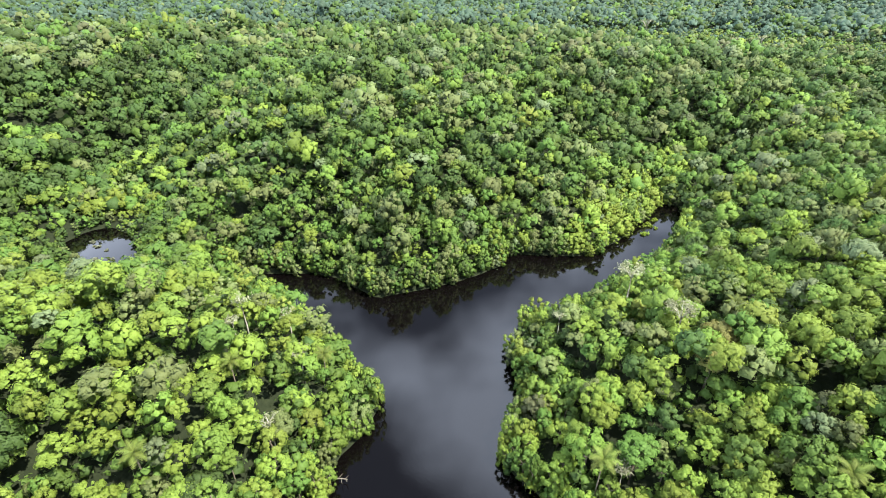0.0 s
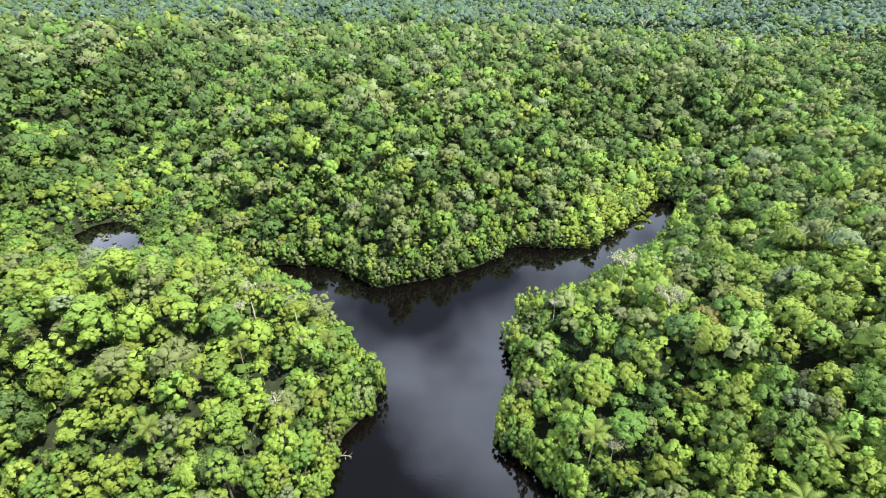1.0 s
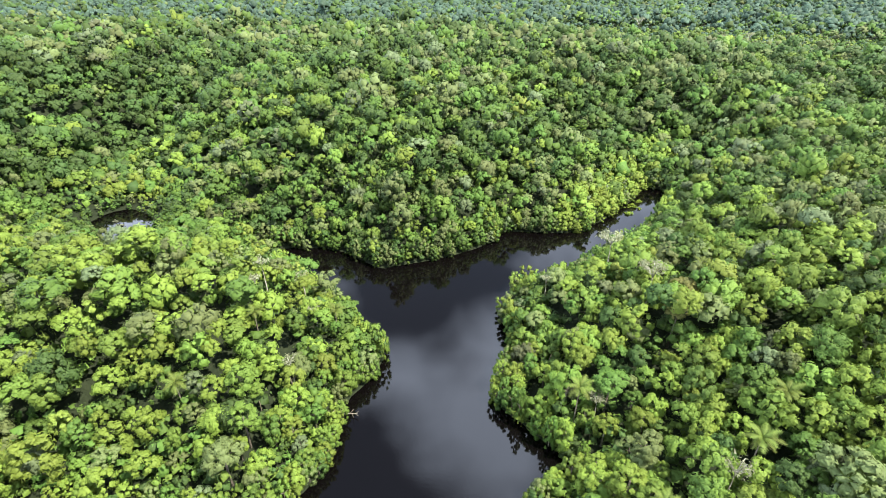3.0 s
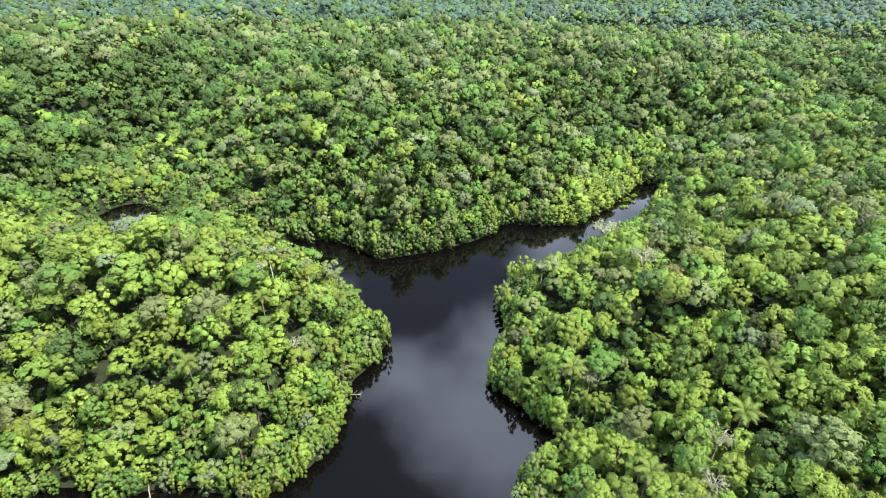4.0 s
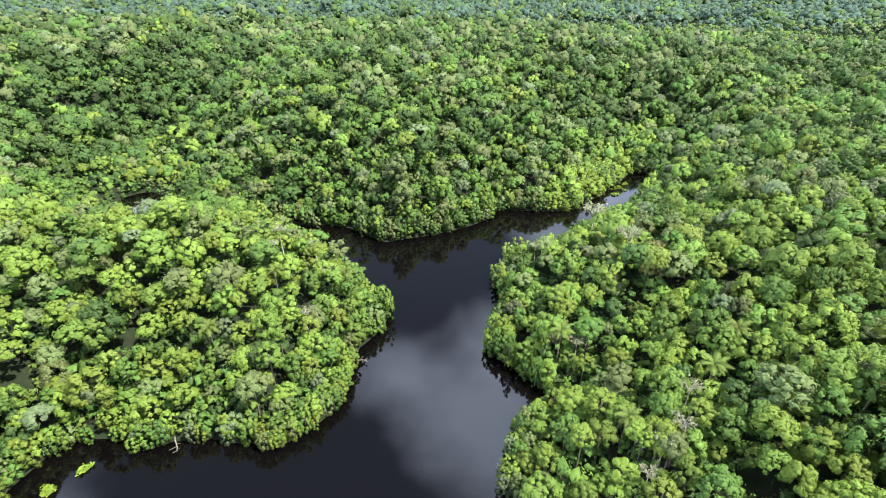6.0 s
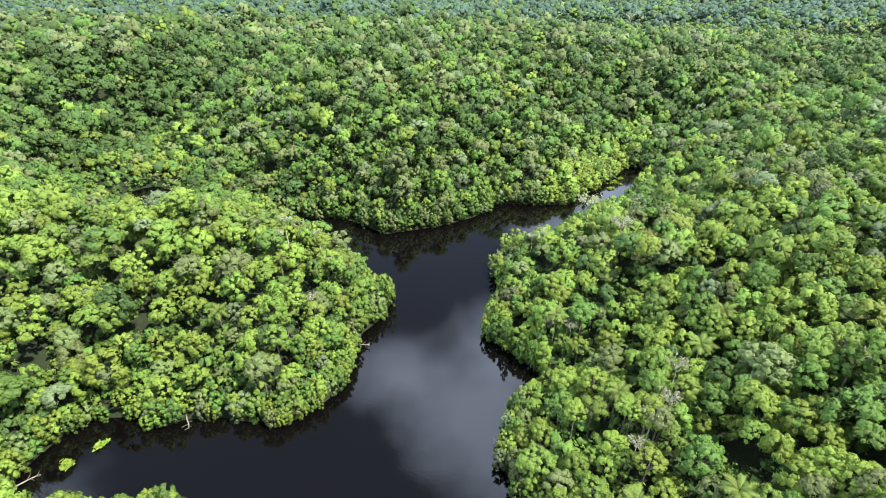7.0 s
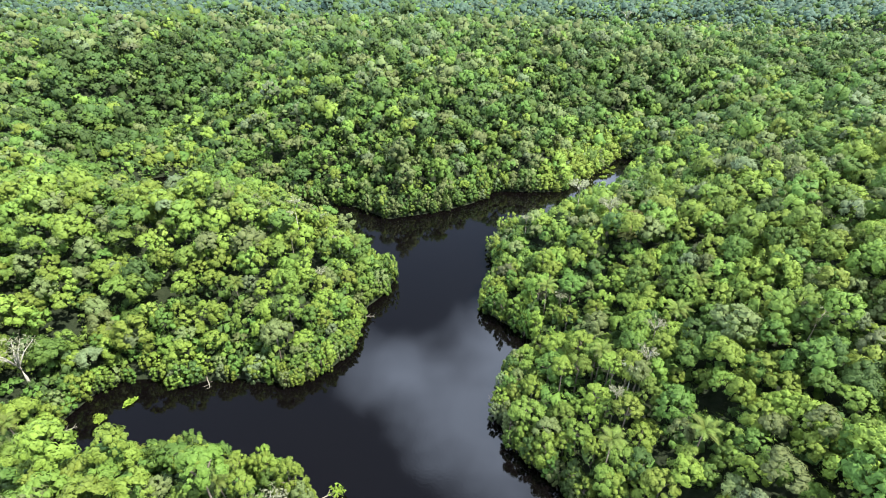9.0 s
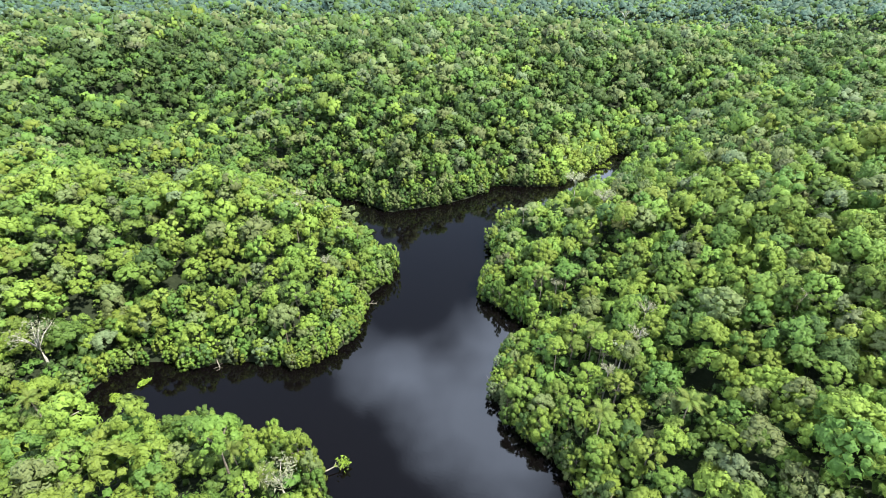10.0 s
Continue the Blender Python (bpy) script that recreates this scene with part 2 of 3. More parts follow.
def land(x, y):
    """Height of the ground and distance from the water."""
    d = np.minimum(shore_distance(x, y, RIVER), shore_distance(x, y, POND)) + 0.7 * waves(x, y, 16, 31)
    rise = 1 - np.exp(-np.maximum(d - 2.8, 0) / 50)
    h = 25.0 + 1.5 * waves(x, y, 140, 3)
    for cx, cy, reach, high in RELIEF:
        h = h + high * bump_at(x, y, cx, cy, reach, reach)
    h = np.maximum(0.35 + rise * h, 0.35)
    # beyond the ridge the land drops to a plain, and far off it rises again
    h += 30 * np.clip((y - 1000) / 1500, 0, 2) ** 1.5 - 18 * np.clip((y - 535 + 0.5 * np.clip(x - 60, 0, 300) - 25 * waves(x, x * 0, 500, 9)) / 80, 0, 1) * np.clip((1500 - y) / 300, 0, 1)
    return np.where(d > 2.8, h, np.maximum(0.3 + 0.3 * (d - 2.8), -2.5)), d


def grid_mesh(name, xs, ys, zs, mat):
    nx, ny = len(xs), len(ys)
    gx, gy = np.meshgrid(xs, ys)
    me = bpy.data.meshes.new(name)
    v = np.stack([gx.ravel(), gy.ravel(), zs(gx, gy).ravel()], 1)
    i = np.arange(nx * ny).reshape(ny, nx)
    q = np.stack([i[:-1, :-1], i[:-1, 1:], i[1:, 1:], i[1:, :-1]], -1).reshape(-1, 4)
    me.from_pydata(v, [], q.tolist())
    me.polygons.foreach_set("use_smooth", np.ones(len(q), bool))
    me.materials.append(mat)
    return me


def spread(lo, hi, near_lo, near_hi, fine, growth=1.25):
    """Coordinates that stand close in the middle and ever wider outwards."""
    out = list(np.arange(near_lo, near_hi + 0.1, fine))
    step = fine
    while out[-1] < hi:
        step *= growth
        out.append(out[-1] + step)
    step = fine
    while out[0] > lo:
        step *= growth
        out.insert(0, out[0] - step)
    return np.array(out)


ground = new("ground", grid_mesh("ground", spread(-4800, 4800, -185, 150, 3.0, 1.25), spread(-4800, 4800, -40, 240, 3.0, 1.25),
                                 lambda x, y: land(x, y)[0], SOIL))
tagged(ground, "dark forest soil with leaf litter and low undergrowth", "ground", kind="structure")
water = new("water", grid_mesh("water", np.linspace(-240, 200, 45), np.linspace(-320, 300, 63), lambda x, y: x * 0, WATER))
tagged(water, "calm black river water mirroring a cloudy sky", "river", kind="structure")


# ---- foliage ----
ICO = bmesh.new()
bmesh.ops.create_icosphere(ICO, subdivisions=1, radius=1)
ICO_V = np.array([v.co[:] for v in ICO.verts])
ICO_F = np.array([[v.index for v in f.verts] for f in ICO.faces])
ICO.free()
OCT_V = np.array([(1, 0, 0), (0, 1, 0), (-1, 0, 0), (0, -1, 0), (0, 0, 1), (0, 0, -1)], float)
OCT_F = np.array([(0, 1, 4), (1, 2, 4), (2, 3, 4), (3, 0, 4), (1, 0, 5), (2, 1, 5), (3, 2, 5), (0, 3, 5)])


def unit(v):
    return v / np.maximum(np.linalg.norm(v, axis=-1, keepdims=True), 1e-9)


def blades(p, nrm, size, r, long=1.6):
    """One pointed spray of leaves at each place p: vertices and triangles."""
    n = len(p)
    side = unit(np.cross(nrm, unit(r.normal(size=(n, 3)))))
    ahead = np.cross(nrm, side)
    s = (size * r.uniform(0.6, 1.4, n))[:, None]
    tip, tail = p + ahead * s * long * 0.55, p - ahead * s * long * 0.45
    v = np.stack([tail + side * s * 0.5, tip, tail - side * s * r.uniform(0.3, 0.6, (n, 1))], 1).reshape(-1, 3)
    return v, np.arange(3 * n).reshape(n, 3)


def crown_form(seed, count, leaf, habit, boughs, core, bulge=0.85, loose=(0.88, 1.12), ragged=0.42, swell=0.52):
    """A crown about one metre in radius, its middle at the origin, made of boughs: vertices and triangles, leaf sprays round a dense inside.
    habit: dome, flat, tall or skirt (leaves down to the ground, which lies at -1.3)."""
    r = np.random.default_rng(seed)
    high = {"dome": 0.80, "flat": 0.50, "tall": 1.15, "skirt": 1.2}[habit]
    low = {"dome": -0.35, "flat": -0.25, "tall": -0.6, "skirt": -0.95}[habit]
    u = (np.arange(boughs) + r.uniform(0.1, 0.9, boughs)) / boughs
    dz = 1 - u * (1 - low)
    a = np.arange(boughs) * 2.39996 + r.uniform(0, 6.3) + r.normal(0, 0.35, boughs)
    rim = np.sqrt(np.maximum(1 - np.clip(dz, -0.55, 1) ** 2, 0.0))
    lobe = 1 + 0.16 * np.sin(a * 2 + r.uniform(0, 6.3)) + 0.12 * np.sin(a * 3 + r.uniform(0, 6.3))
    grow = r.uniform(0.82, 1.08, boughs) * lobe
    c = np.stack([np.cos(a) * rim * 0.76 * grow, np.sin(a) * rim * 0.76 * grow, dz * high * r.uniform(0.82, 1.06, boughs)], 1)
    br = np.clip(np.exp(r.normal(0, 0.32, boughs)), 0.55, 1.7) * 1.2 / math.sqrt(boughs)
    share = br ** 2 / np.sum(br ** 2)
    verts, tris, fine, turn, base = [], [], [], [], 0
    flat = np.array([1, 1, 0.78])
    for k in range(boughs):
        m = max(1, int(round(count * share[k])))
        out = unit(c[k] + (0, 0, 0.25))
        d = unit(r.normal(size=(m, 3)) * 0.9 + out * 0.7 + (0, 0, 0.3))
        p = c[k] + d * flat * br[k] * r.uniform(*loose, (m, 1))
        nrm = unit(d * 1.5 + r.normal(size=(m, 3)) * ragged + (0, 0, 0.25))
        v, f = blades(p, nrm, leaf, r)
        # a spray takes the light as the swelling of its bough does, in part
        round_out = unit(swell * d + (1 - swell) * unit(p + (0, 0, 0.3)))
        soft = unit(round_out * bulge + nrm * (1 - bulge))
        face = np.cross(v[1::3] - v[0::3], v[2::3] - v[0::3])
        away = np.einsum("ij,ij->i", face, soft) < 0
        f[away] = f[away][:, ::-1]
        turn.append(np.repeat(soft, 3, 0))
        verts.append(v)
        tris.append(f + base)
        fine.append(np.ones(len(v)))
        base += len(v)
        cv, cf = (ICO_V, ICO_F) if core[0] == "round" else (OCT_V, OCT_F)
        if core[0] == "plain":
            spin = unit(r.normal(size=(2, 3)))
            spin[1] = unit(np.cross(spin[0], spin[1]))
            cv = cv @ np.array([spin[0], spin[1], np.cross(spin[0], spin[1])])
        v = c[k] + cv * flat * br[k] * core[1] * r.uniform(0.97 - core[2], 0.97 + core[2], (len(cv), 1))
        verts.append(v)
        tris.append(cf + base)
        fine.append(np.zeros(len(v)))
        turn.append(unit(0.5 * unit(v - c[k]) + 0.5 * unit(v + (0, 0, 0.35))))
        base += len(v)
    return np.concatenate(verts), np.concatenate(tris), np.concatenate(fine), np.concatenate(turn)


def mesh_from(name, v, t, mats, tri_mat=None, tone=None, thin=None, normals=None):
    me = bpy.data.meshes.new(name)
    me.vertices.add(len(v))
    me.vertices.foreach_set("co", np.ascontiguousarray(v, np.float32).ravel())
    me.loops.add(t.size)
    me.loops.foreach_set("vertex_index", t.ravel().astype(np.int32))
    me.polygons.add(len(t))
    me.polygons.foreach_set("loop_start", np.arange(0, t.size, 3, dtype=np.int32))
    me.polygons.foreach_set("use_smooth", np.ones(len(t), bool))
    for m in mats:
        me.materials.append(m)
    if tri_mat is not None:
        me.polygons.foreach_set("material_index", tri_mat.astype(np.int32))
    me.update(calc_edges=True)
    if tone is not None:
        me.attributes.new("tone", "FLOAT", "POINT").data.foreach_set("value", tone.astype(np.float32))
    if thin is not None:
        me.attributes.new("thin", "FLOAT", "POINT").data.foreach_set("value", thin.astype(np.float32))
    if normals is not None:
        me.attributes.new("custom_normal", "FLOAT_VECTOR", "POINT").data.foreach_set("vector", np.ascontiguousarray(normals, np.float32).ravel())
    return me


HABITS = ("dome", "dome", "flat", "tall", "dome", "skirt", "skirt", "skirt")


def form_set(count, leaf, seed, boughs, core, bulge=0.85, loose=(0.88, 1.12), ragged=0.42, swell=0.52):
    return [crown_form(seed + i, count, leaf, h, boughs, core, bulge, loose, ragged, swell) for i, h in enumerate(HABITS)]


FORMS = {0: form_set(1500, 0.076, 100, 36, ("plain", 1.0, 0.18), 0.88, (0.94, 1.12), 0.34, 0.68), 5: form_set(700, 0.090, 150, 32, ("plain", 1.02, 0.2), 0.88, (0.95, 1.12), 0.34, 0.68),
         1: form_set(230, 0.112, 200, 20, ("plain", 1.0, 0.22), 0.88, (0.94, 1.12), 0.36, 0.64), 2: form_set(78, 0.130, 300, 14, ("plain", 0.98, 0.24), 0.88, (0.94, 1.14), 0.38, 0.58),
         3: form_set(14, 0.17, 400, 6, ("plain", 1.02, 0.2), 0.88, (0.94, 1.1)), 4: form_set(4, 0.2, 500, 3, ("plain", 0.95, 0.2), 0.9, (0.9, 1.1)),
         6: form_set(64, 0.13, 600, 6, ("plain", 0.7, 0.26), 0.8, (0.7, 1.16))}


# ---- single plants, where they stand in the plan: x, y, height of the top ----
PALMS = [(-65, 68, 24), (-53, 92, 27), (-33, 103, 19), (34, 68, 22), (77, 59, 30), (81, 112, 30), (37, 9, 23), (57, 10, 25), (-46, 2, 20),
         (-38, -3, 18), (43, 38, 22), (67, 49, 27), (-103, 19, 18), (120, 136, 33)]
BARE = [(-114, 38, 22, 6.5), (-35, -3, 17, 4.5), (98, 39, 31, 3.6), (58, 42, 26, 3.2), (53, 33, 24, 3.0), (58, 128, 29, 4.2), (64, 106, 31, 4.5),
        (-56, 111, 30, 3.0), (337, 567, 34, 6.0), (308, 567, 32, 5.0), (261, 698, 36, 10.0)]
_spots = random.Random(77)
BARE += [(_spots.choice((-1, 1)) * _spots.uniform(34, 78), _spots.uniform(0, 125), 0, _spots.uniform(1.8, 2.8)) for _ in range(9)]
RUSTY = [(71, 99, 30, 5.2), (66, 91, 27, 3.4)]
KEPT_FREE = [(px, py, 2.6) for px, py, _ in PALMS] + [(px, py, pr * 0.8) for px, py, _, pr in BARE + RUSTY if pr > 2.9]


# ---- where the trees stand ----
def stand(x0, x1, y0, y1, cell, seed, wedge=True):
    """Uneven spots for trees, one to a cell: x, y, ground, distance from the water."""
    r = np.random.default_rng(seed)
    gx, gy = np.meshgrid(np.arange(x0, x1, cell), np.arange(y0, y1, cell))
    x = gx.ravel() + r.uniform(-0.48, 0.48, gx.size) * cell + (np.arange(gx.size) // gx.shape[1] % 2) * cell * 0.5
    y = gy.ravel() + r.uniform(-0.48, 0.48, gx.size) * cell
    keep = (np.abs(x) < 97 + 0.765 * np.maximum(y + 14, 0)) | (not wedge)
    x, y = x[keep], y[keep]
    z, d = land(x, y)
    return x, y, z, d, r


CLEARINGS = ((440, 600, 120, 85), (330, 685, 130, 80), (225, 745, 80, 55), (620, 975, 150, 60), (36, 716, 42, 26), (-600, 985, 50, 36), (-300, 1190, 60, 40))


def in_clearing(x, y):
    s = np.zeros(x.shape)
    for cx, cy, rx, ry in CLEARINGS:
        s = np.maximum(s, np.clip(1.6 - np.hypot((x - cx) / rx, (y - cy) / ry) + 0.25 * waves(x, y, 40, 8), 0, 1))
    return s


def low_ground(x, y):
    """Wet hollows with bright, low growth: the head of the creek and the valley behind the pond."""
    s = 0.8 * bump_at(x, y, -160, 222, 22, 18) + 0.8 * bump_at(x, y, -174, 258, 14, 34)
    for cx, cy in ((66, 188), (80, 203), (92, 221), (104, 237), (118, 251), (132, 266)):
        s = s + bump_at(x, y, cx, cy, 9 + (cy - 180) * 0.06, 11)
    return np.clip(s, 0, 1)


def plant(x, y, z, d, r, big=1.0):
    """Size, height and species for each spot; the species also carry far haze and hollow shade."""
    n = len(x)
    inland = 1 - np.exp(-np.maximum(d, 0) / 26)
    size = np.exp(r.normal(0, 0.24, n)) * (2.9 + 1.4 * inland) * big
    tall = r.random(n) < 0.035
    size = np.minimum(np.where(tall, size * 1.4, size), 6.3 * big)
    open_land = in_clearing(x, y)
    height = (6.5 + 12.0 * inland) * np.exp(r.normal(0, 1, n) * (0.14 + 0.03 * np.clip((y - 130) / 60, 0, 1))) * np.clip(size / big / 4.1, 0.6, 1.5) ** 0.5 + tall * 3.0
    height *= (1 - 0.5 * low_ground(x, y)) * (1 - 0.75 * bump_at(x, y, -158, 211, 30, 21))
    height, size = height * (1 - 0.35 * open_land), size * (1 - 0.35 * open_land)
    lively = waves(x, y, 70, 21) * 0.4 + waves(x, y, 25, 22) * 0.3
    west = np.clip((-x - 5) / 40, 0, 1) * np.clip((165 - y) / 25, 0, 1)
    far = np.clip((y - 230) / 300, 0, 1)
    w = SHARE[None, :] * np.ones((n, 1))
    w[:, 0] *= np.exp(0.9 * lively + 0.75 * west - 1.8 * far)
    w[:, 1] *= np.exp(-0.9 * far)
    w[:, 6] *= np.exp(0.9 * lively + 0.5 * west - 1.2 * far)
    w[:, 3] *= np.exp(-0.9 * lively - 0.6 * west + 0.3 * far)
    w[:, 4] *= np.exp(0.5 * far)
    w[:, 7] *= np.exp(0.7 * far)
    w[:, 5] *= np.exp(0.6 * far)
    # slope shade in both hollows, put into colour by choosing darker species
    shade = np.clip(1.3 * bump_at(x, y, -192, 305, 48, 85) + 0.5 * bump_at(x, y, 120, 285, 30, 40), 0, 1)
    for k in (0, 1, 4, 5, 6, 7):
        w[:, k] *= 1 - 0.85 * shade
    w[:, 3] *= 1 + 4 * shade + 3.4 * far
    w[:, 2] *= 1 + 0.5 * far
    # past the ridge this tint takes over: haze put into the leaf colour
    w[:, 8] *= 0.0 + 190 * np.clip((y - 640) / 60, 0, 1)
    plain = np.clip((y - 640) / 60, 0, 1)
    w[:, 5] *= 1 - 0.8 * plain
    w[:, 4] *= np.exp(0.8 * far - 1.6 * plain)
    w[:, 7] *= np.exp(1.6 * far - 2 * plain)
    wet = 0.5 * np.exp(-np.maximum(d, 0) / 5) * ((y > 178) & (x > 50)) + low_ground(x, y)
    w[:, 0] *= 1 + 9 * wet
    w[:, 6] *= 1 + 3 * wet
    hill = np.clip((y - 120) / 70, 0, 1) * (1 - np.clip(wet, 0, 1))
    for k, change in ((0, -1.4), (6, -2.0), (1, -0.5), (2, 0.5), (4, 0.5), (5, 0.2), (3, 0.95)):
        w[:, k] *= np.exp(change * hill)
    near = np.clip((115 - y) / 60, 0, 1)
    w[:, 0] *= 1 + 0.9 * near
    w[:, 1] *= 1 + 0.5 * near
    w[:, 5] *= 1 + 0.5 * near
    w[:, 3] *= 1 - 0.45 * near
    w /= w.sum(1, keepdims=True)
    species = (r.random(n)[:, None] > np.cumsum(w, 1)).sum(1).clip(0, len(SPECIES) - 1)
    return size, height, species


def forest(name, label, spots, level, category="forest"):
    """Many trees that nobody could count, as one growth: crowns on their stems."""
    x, y, z, size, height, species, edge, r = spots
    V, T, TM, TO, TH, NO, base = [], [], [], [], [], [], 0
    for i in range(len(x)):
        k = int(r.integers(5, 8)) if edge[i] else int(r.integers(0, 5))
        v, t, th, no = FORMS[level][k]
        a = r.uniform(0, 6.283)
        s = size[i]
        ca, sa = math.cos(a) * s, math.sin(a) * s
        w = np.empty_like(v)
        w[:, 0] = v[:, 0] * ca - v[:, 1] * sa + x[i]
        w[:, 1] = v[:, 0] * sa + v[:, 1] * ca + y[i]
        up = s * r.uniform(0.85, 1.35)
        if edge[i]:
            up = max(up, height[i] / 2.5)
            w[:, 2] = v[:, 2] * up + z[i] + 1.3 * up - 0.4
        else:
            w[:, 2] = v[:, 2] * up + z[i] + max(height[i] - up, 0.8 * up)
        turned = np.stack([(no[:, 0] * ca - no[:, 1] * sa) / s, (no[:, 0] * sa + no[:, 1] * ca) / s, no[:, 2] * s / up], 1)
        NO.append(unit(turned).astype(np.float32))
        V.append(w)
        T.append(t + base)
        TM.append(np.full(len(t), species[i]))
        TO.append(np.full(len(v), r.random()))
        TH.append(th * 0)
        base += len(v)
    me = mesh_from(name, np.concatenate(V), np.concatenate(T), LEAF, np.concatenate(TM), np.concatenate(TO), np.concatenate(TH), np.concatenate(NO))
    return tagged(new(name, me), label, category, kind="stuff")


def part(name, me, mat, parent, label=""):
    if mat is not None:
        me.materials.append(mat)
    ob = new(name, me)
    ob.parent = parent
    return tagged(ob, label)


def tube(points, radii, sides=7):
    """A tapered, bent stem through points."""
    bm = bmesh.new()
    rings = []
    pts = [Vector(p) for p in points]
    for i, p in enumerate(pts):
        way = (pts[min(i + 1, len(pts) - 1)] - pts[max(i - 1, 0)]).normalized()
        turn = way.to_track_quat("Z", "Y").to_matrix()
        rings.append([bm.verts.new(p + turn @ Vector((math.cos(6.2832 * k / sides) * radii[i], math.sin(6.2832 * k / sides) * radii[i], 0)))
                      for k in range(sides)])
    for a, b in zip(rings, rings[1:]):
        for k in range(sides):
            bm.faces.new((a[k], a[(k + 1) % sides], b[(k + 1) % sides], b[k]))
    bm.faces.new(rings[-1])
    bm.faces.new(rings[0][::-1])
    me = bpy.data.meshes.new("stem")
    bm.to_mesh(me)
    bm.free()
    me.polygons.foreach_set("use_smooth", np.ones(len(me.polygons), bool))
    return me


def shore_spots(ring, step, seed):
    """Spots for the growth that leans over the water, along a shore."""
    r = np.random.default_rng(seed)
    a, b = ring, np.roll(ring, -1, 0)
    length = np.linalg.norm(b - a, axis=1)
    out = []
    for p, q, m in zip(a, b, length):
        if m < 0.01 or p[1] < -60 or m > 30:
            continue
        side = np.array([-(q - p)[1], (q - p)[0]]) / m
        for k in range(max(1, int(round(m / step)))):
            t = r.uniform()
            out.append(p + (q - p) * t + side * r.uniform(0.7, 4.4))
    out = np.array(out)
    z, d = land(out[:, 0], out[:, 1])
    bad = d < 0.6
    return out[~bad], out[bad]


# all near spots, both banks and the foot of the hill
x, y, z, d, r0 = stand(-260, 260, -45, 215, 5.25, 41)
ok = (d > 2.2) & (r0.random(len(x)) > 0.07)
fringe = np.concatenate([shore_spots(RIVER, 2.7, 61)[0], shore_spots(RIVER[::-1], 2.7, 63)[0], shore_spots(POND, 4.0, 62)[0], shore_spots(POND[::-1], 4.0, 64)[0]])
x, y = np.concatenate([x[ok], fringe[:, 0]]), np.concatenate([y[ok], fringe[:, 1]])
keep = np.ones(len(x), bool)
for px, py, pr in KEPT_FREE:
    keep &= np.hypot(x - px, y - py) > pr
x, y = x[keep], y[keep]
z, d = land(x, y)
size, height, species = plant(x, y, z, d, r0)
size = np.clip(size * 0.86, None, np.maximum(d * 0.85 + 0.4, 1.9))
height *= 1 + 0.62 * bump_at(x, y, -52, 6, 30, 16)
pondside = bump_at(x, y, -147, 190, 32, 28)
height, size = height * (1 - 0.6 * pondside), size * (1 - 0.4 * pondside)
near_pond = bump_at(x, y, -134, 157, 30, 17)
height *= 1 - 0.52 * near_pond
edge = d < 6
near_order = np.argsort(np.hypot(np.maximum(np.abs(x) - 18, 0), np.maximum(np.abs(y - 22) - 38, 0)))
chosen = np.zeros(len(x), bool)
chosen[near_order[:290]] = True
print("near trees", len(x))


def tree_model(k, s):
    """A broadleaf tree, one metre in crown radius and crown foot at one metre: stem, limbs and crown."""
    rr = random.Random(900 + k * 17 + s)
    top = new("tree")
    skirt = HABITS[k] == "skirt"
    v, t, th, no = FORMS[0][k]
    crown = mesh_from("crown", v, t, [LEAF[s]], thin=th, normals=no)
    lean = [rr.uniform(-0.05, 0.05) for _ in range(4)]
    stem = [(0, 0, -0.06), (lean[0], lean[1], 0.45), (lean[2], lean[3], 0.85), (lean[2] * 1.5, lean[3] * 1.5, 1.0)]
    part("trunk", tube(stem, (0.085, 0.06, 0.05, 0.02)), BARK, top)
    for j in range(3):
        a = j * 2.1 + rr.uniform(0, 1)
        part("limb", tube([(lean[2], lean[3], 0.72), (math.cos(a) * 0.25, math.sin(a) * 0.25, 0.86), (math.cos(a) * 0.55, math.sin(a) * 0.55, 0.96)],
                          (0.035, 0.026, 0.01), 5), BARK, top)
    part("crown", crown, None, top)
    shape = {"dome": "rounded", "flat": "flat spreading", "tall": "tall", "skirt": "overhanging"}[HABITS[k]]
    place = "over the river edge" if skirt else "in riverside rainforest"
    return tagged(top, f"{SPECIES[s][3]} broadleaf tree with {shape} crown {place}", "tree", "riverside trees")


models = {}
for i in np.flatnonzero(chosen):
    k = int(r0.integers(5, 8)) if edge[i] else int(r0.integers(0, 5))
    s = int(species[i])
    skirt = HABITS[k] == "skirt"
    up = size[i] * r0.uniform(0.80, 1.25)
    if skirt:
        up = max(up, height[i] / 2.5)
        foot = 1.3 * up - 0.4
    else:
        foot = max(height[i] - up, 0.8 * up)
    m = Matrix.LocRotScale((x[i], y[i], z[i] + 0.0), Euler((0, 0, r0.uniform(0, 6.283))), None)
    key = (k, s)
    if key not in models:
        models[key] = tree_model(k, s)
        one = models[key]
    else:
        one = copy_thing(models[key], m)
    one.matrix_basis = m
    # the stem stretches to the height, the crown keeps its own proportions
    for c in one.children:
        if c.name.startswith("crown"):
            c.matrix_basis = Matrix.LocRotScale((0, 0, foot), None, (size[i], size[i], up))
        else:
            c.matrix_basis = Matrix.LocRotScale((0, 0, 0), None, (size[i], size[i], foot + 0.35 * up))


def pick(mask):
    return x[mask], y[mask], z[mask], size[mask], height[mask], species[mask], edge[mask], r0


front = ~chosen & (y < 75) & (np.abs(x) < 130)
forest("forest_front", "dense lime and mid-green rainforest canopy along the river", pick(front), 5)
mid = ~chosen & ~front & (y < 185) & (np.abs(x) < 185)
forest("forest_banks", "dense mixed green rainforest canopy on both river banks", pick(mid), 1)
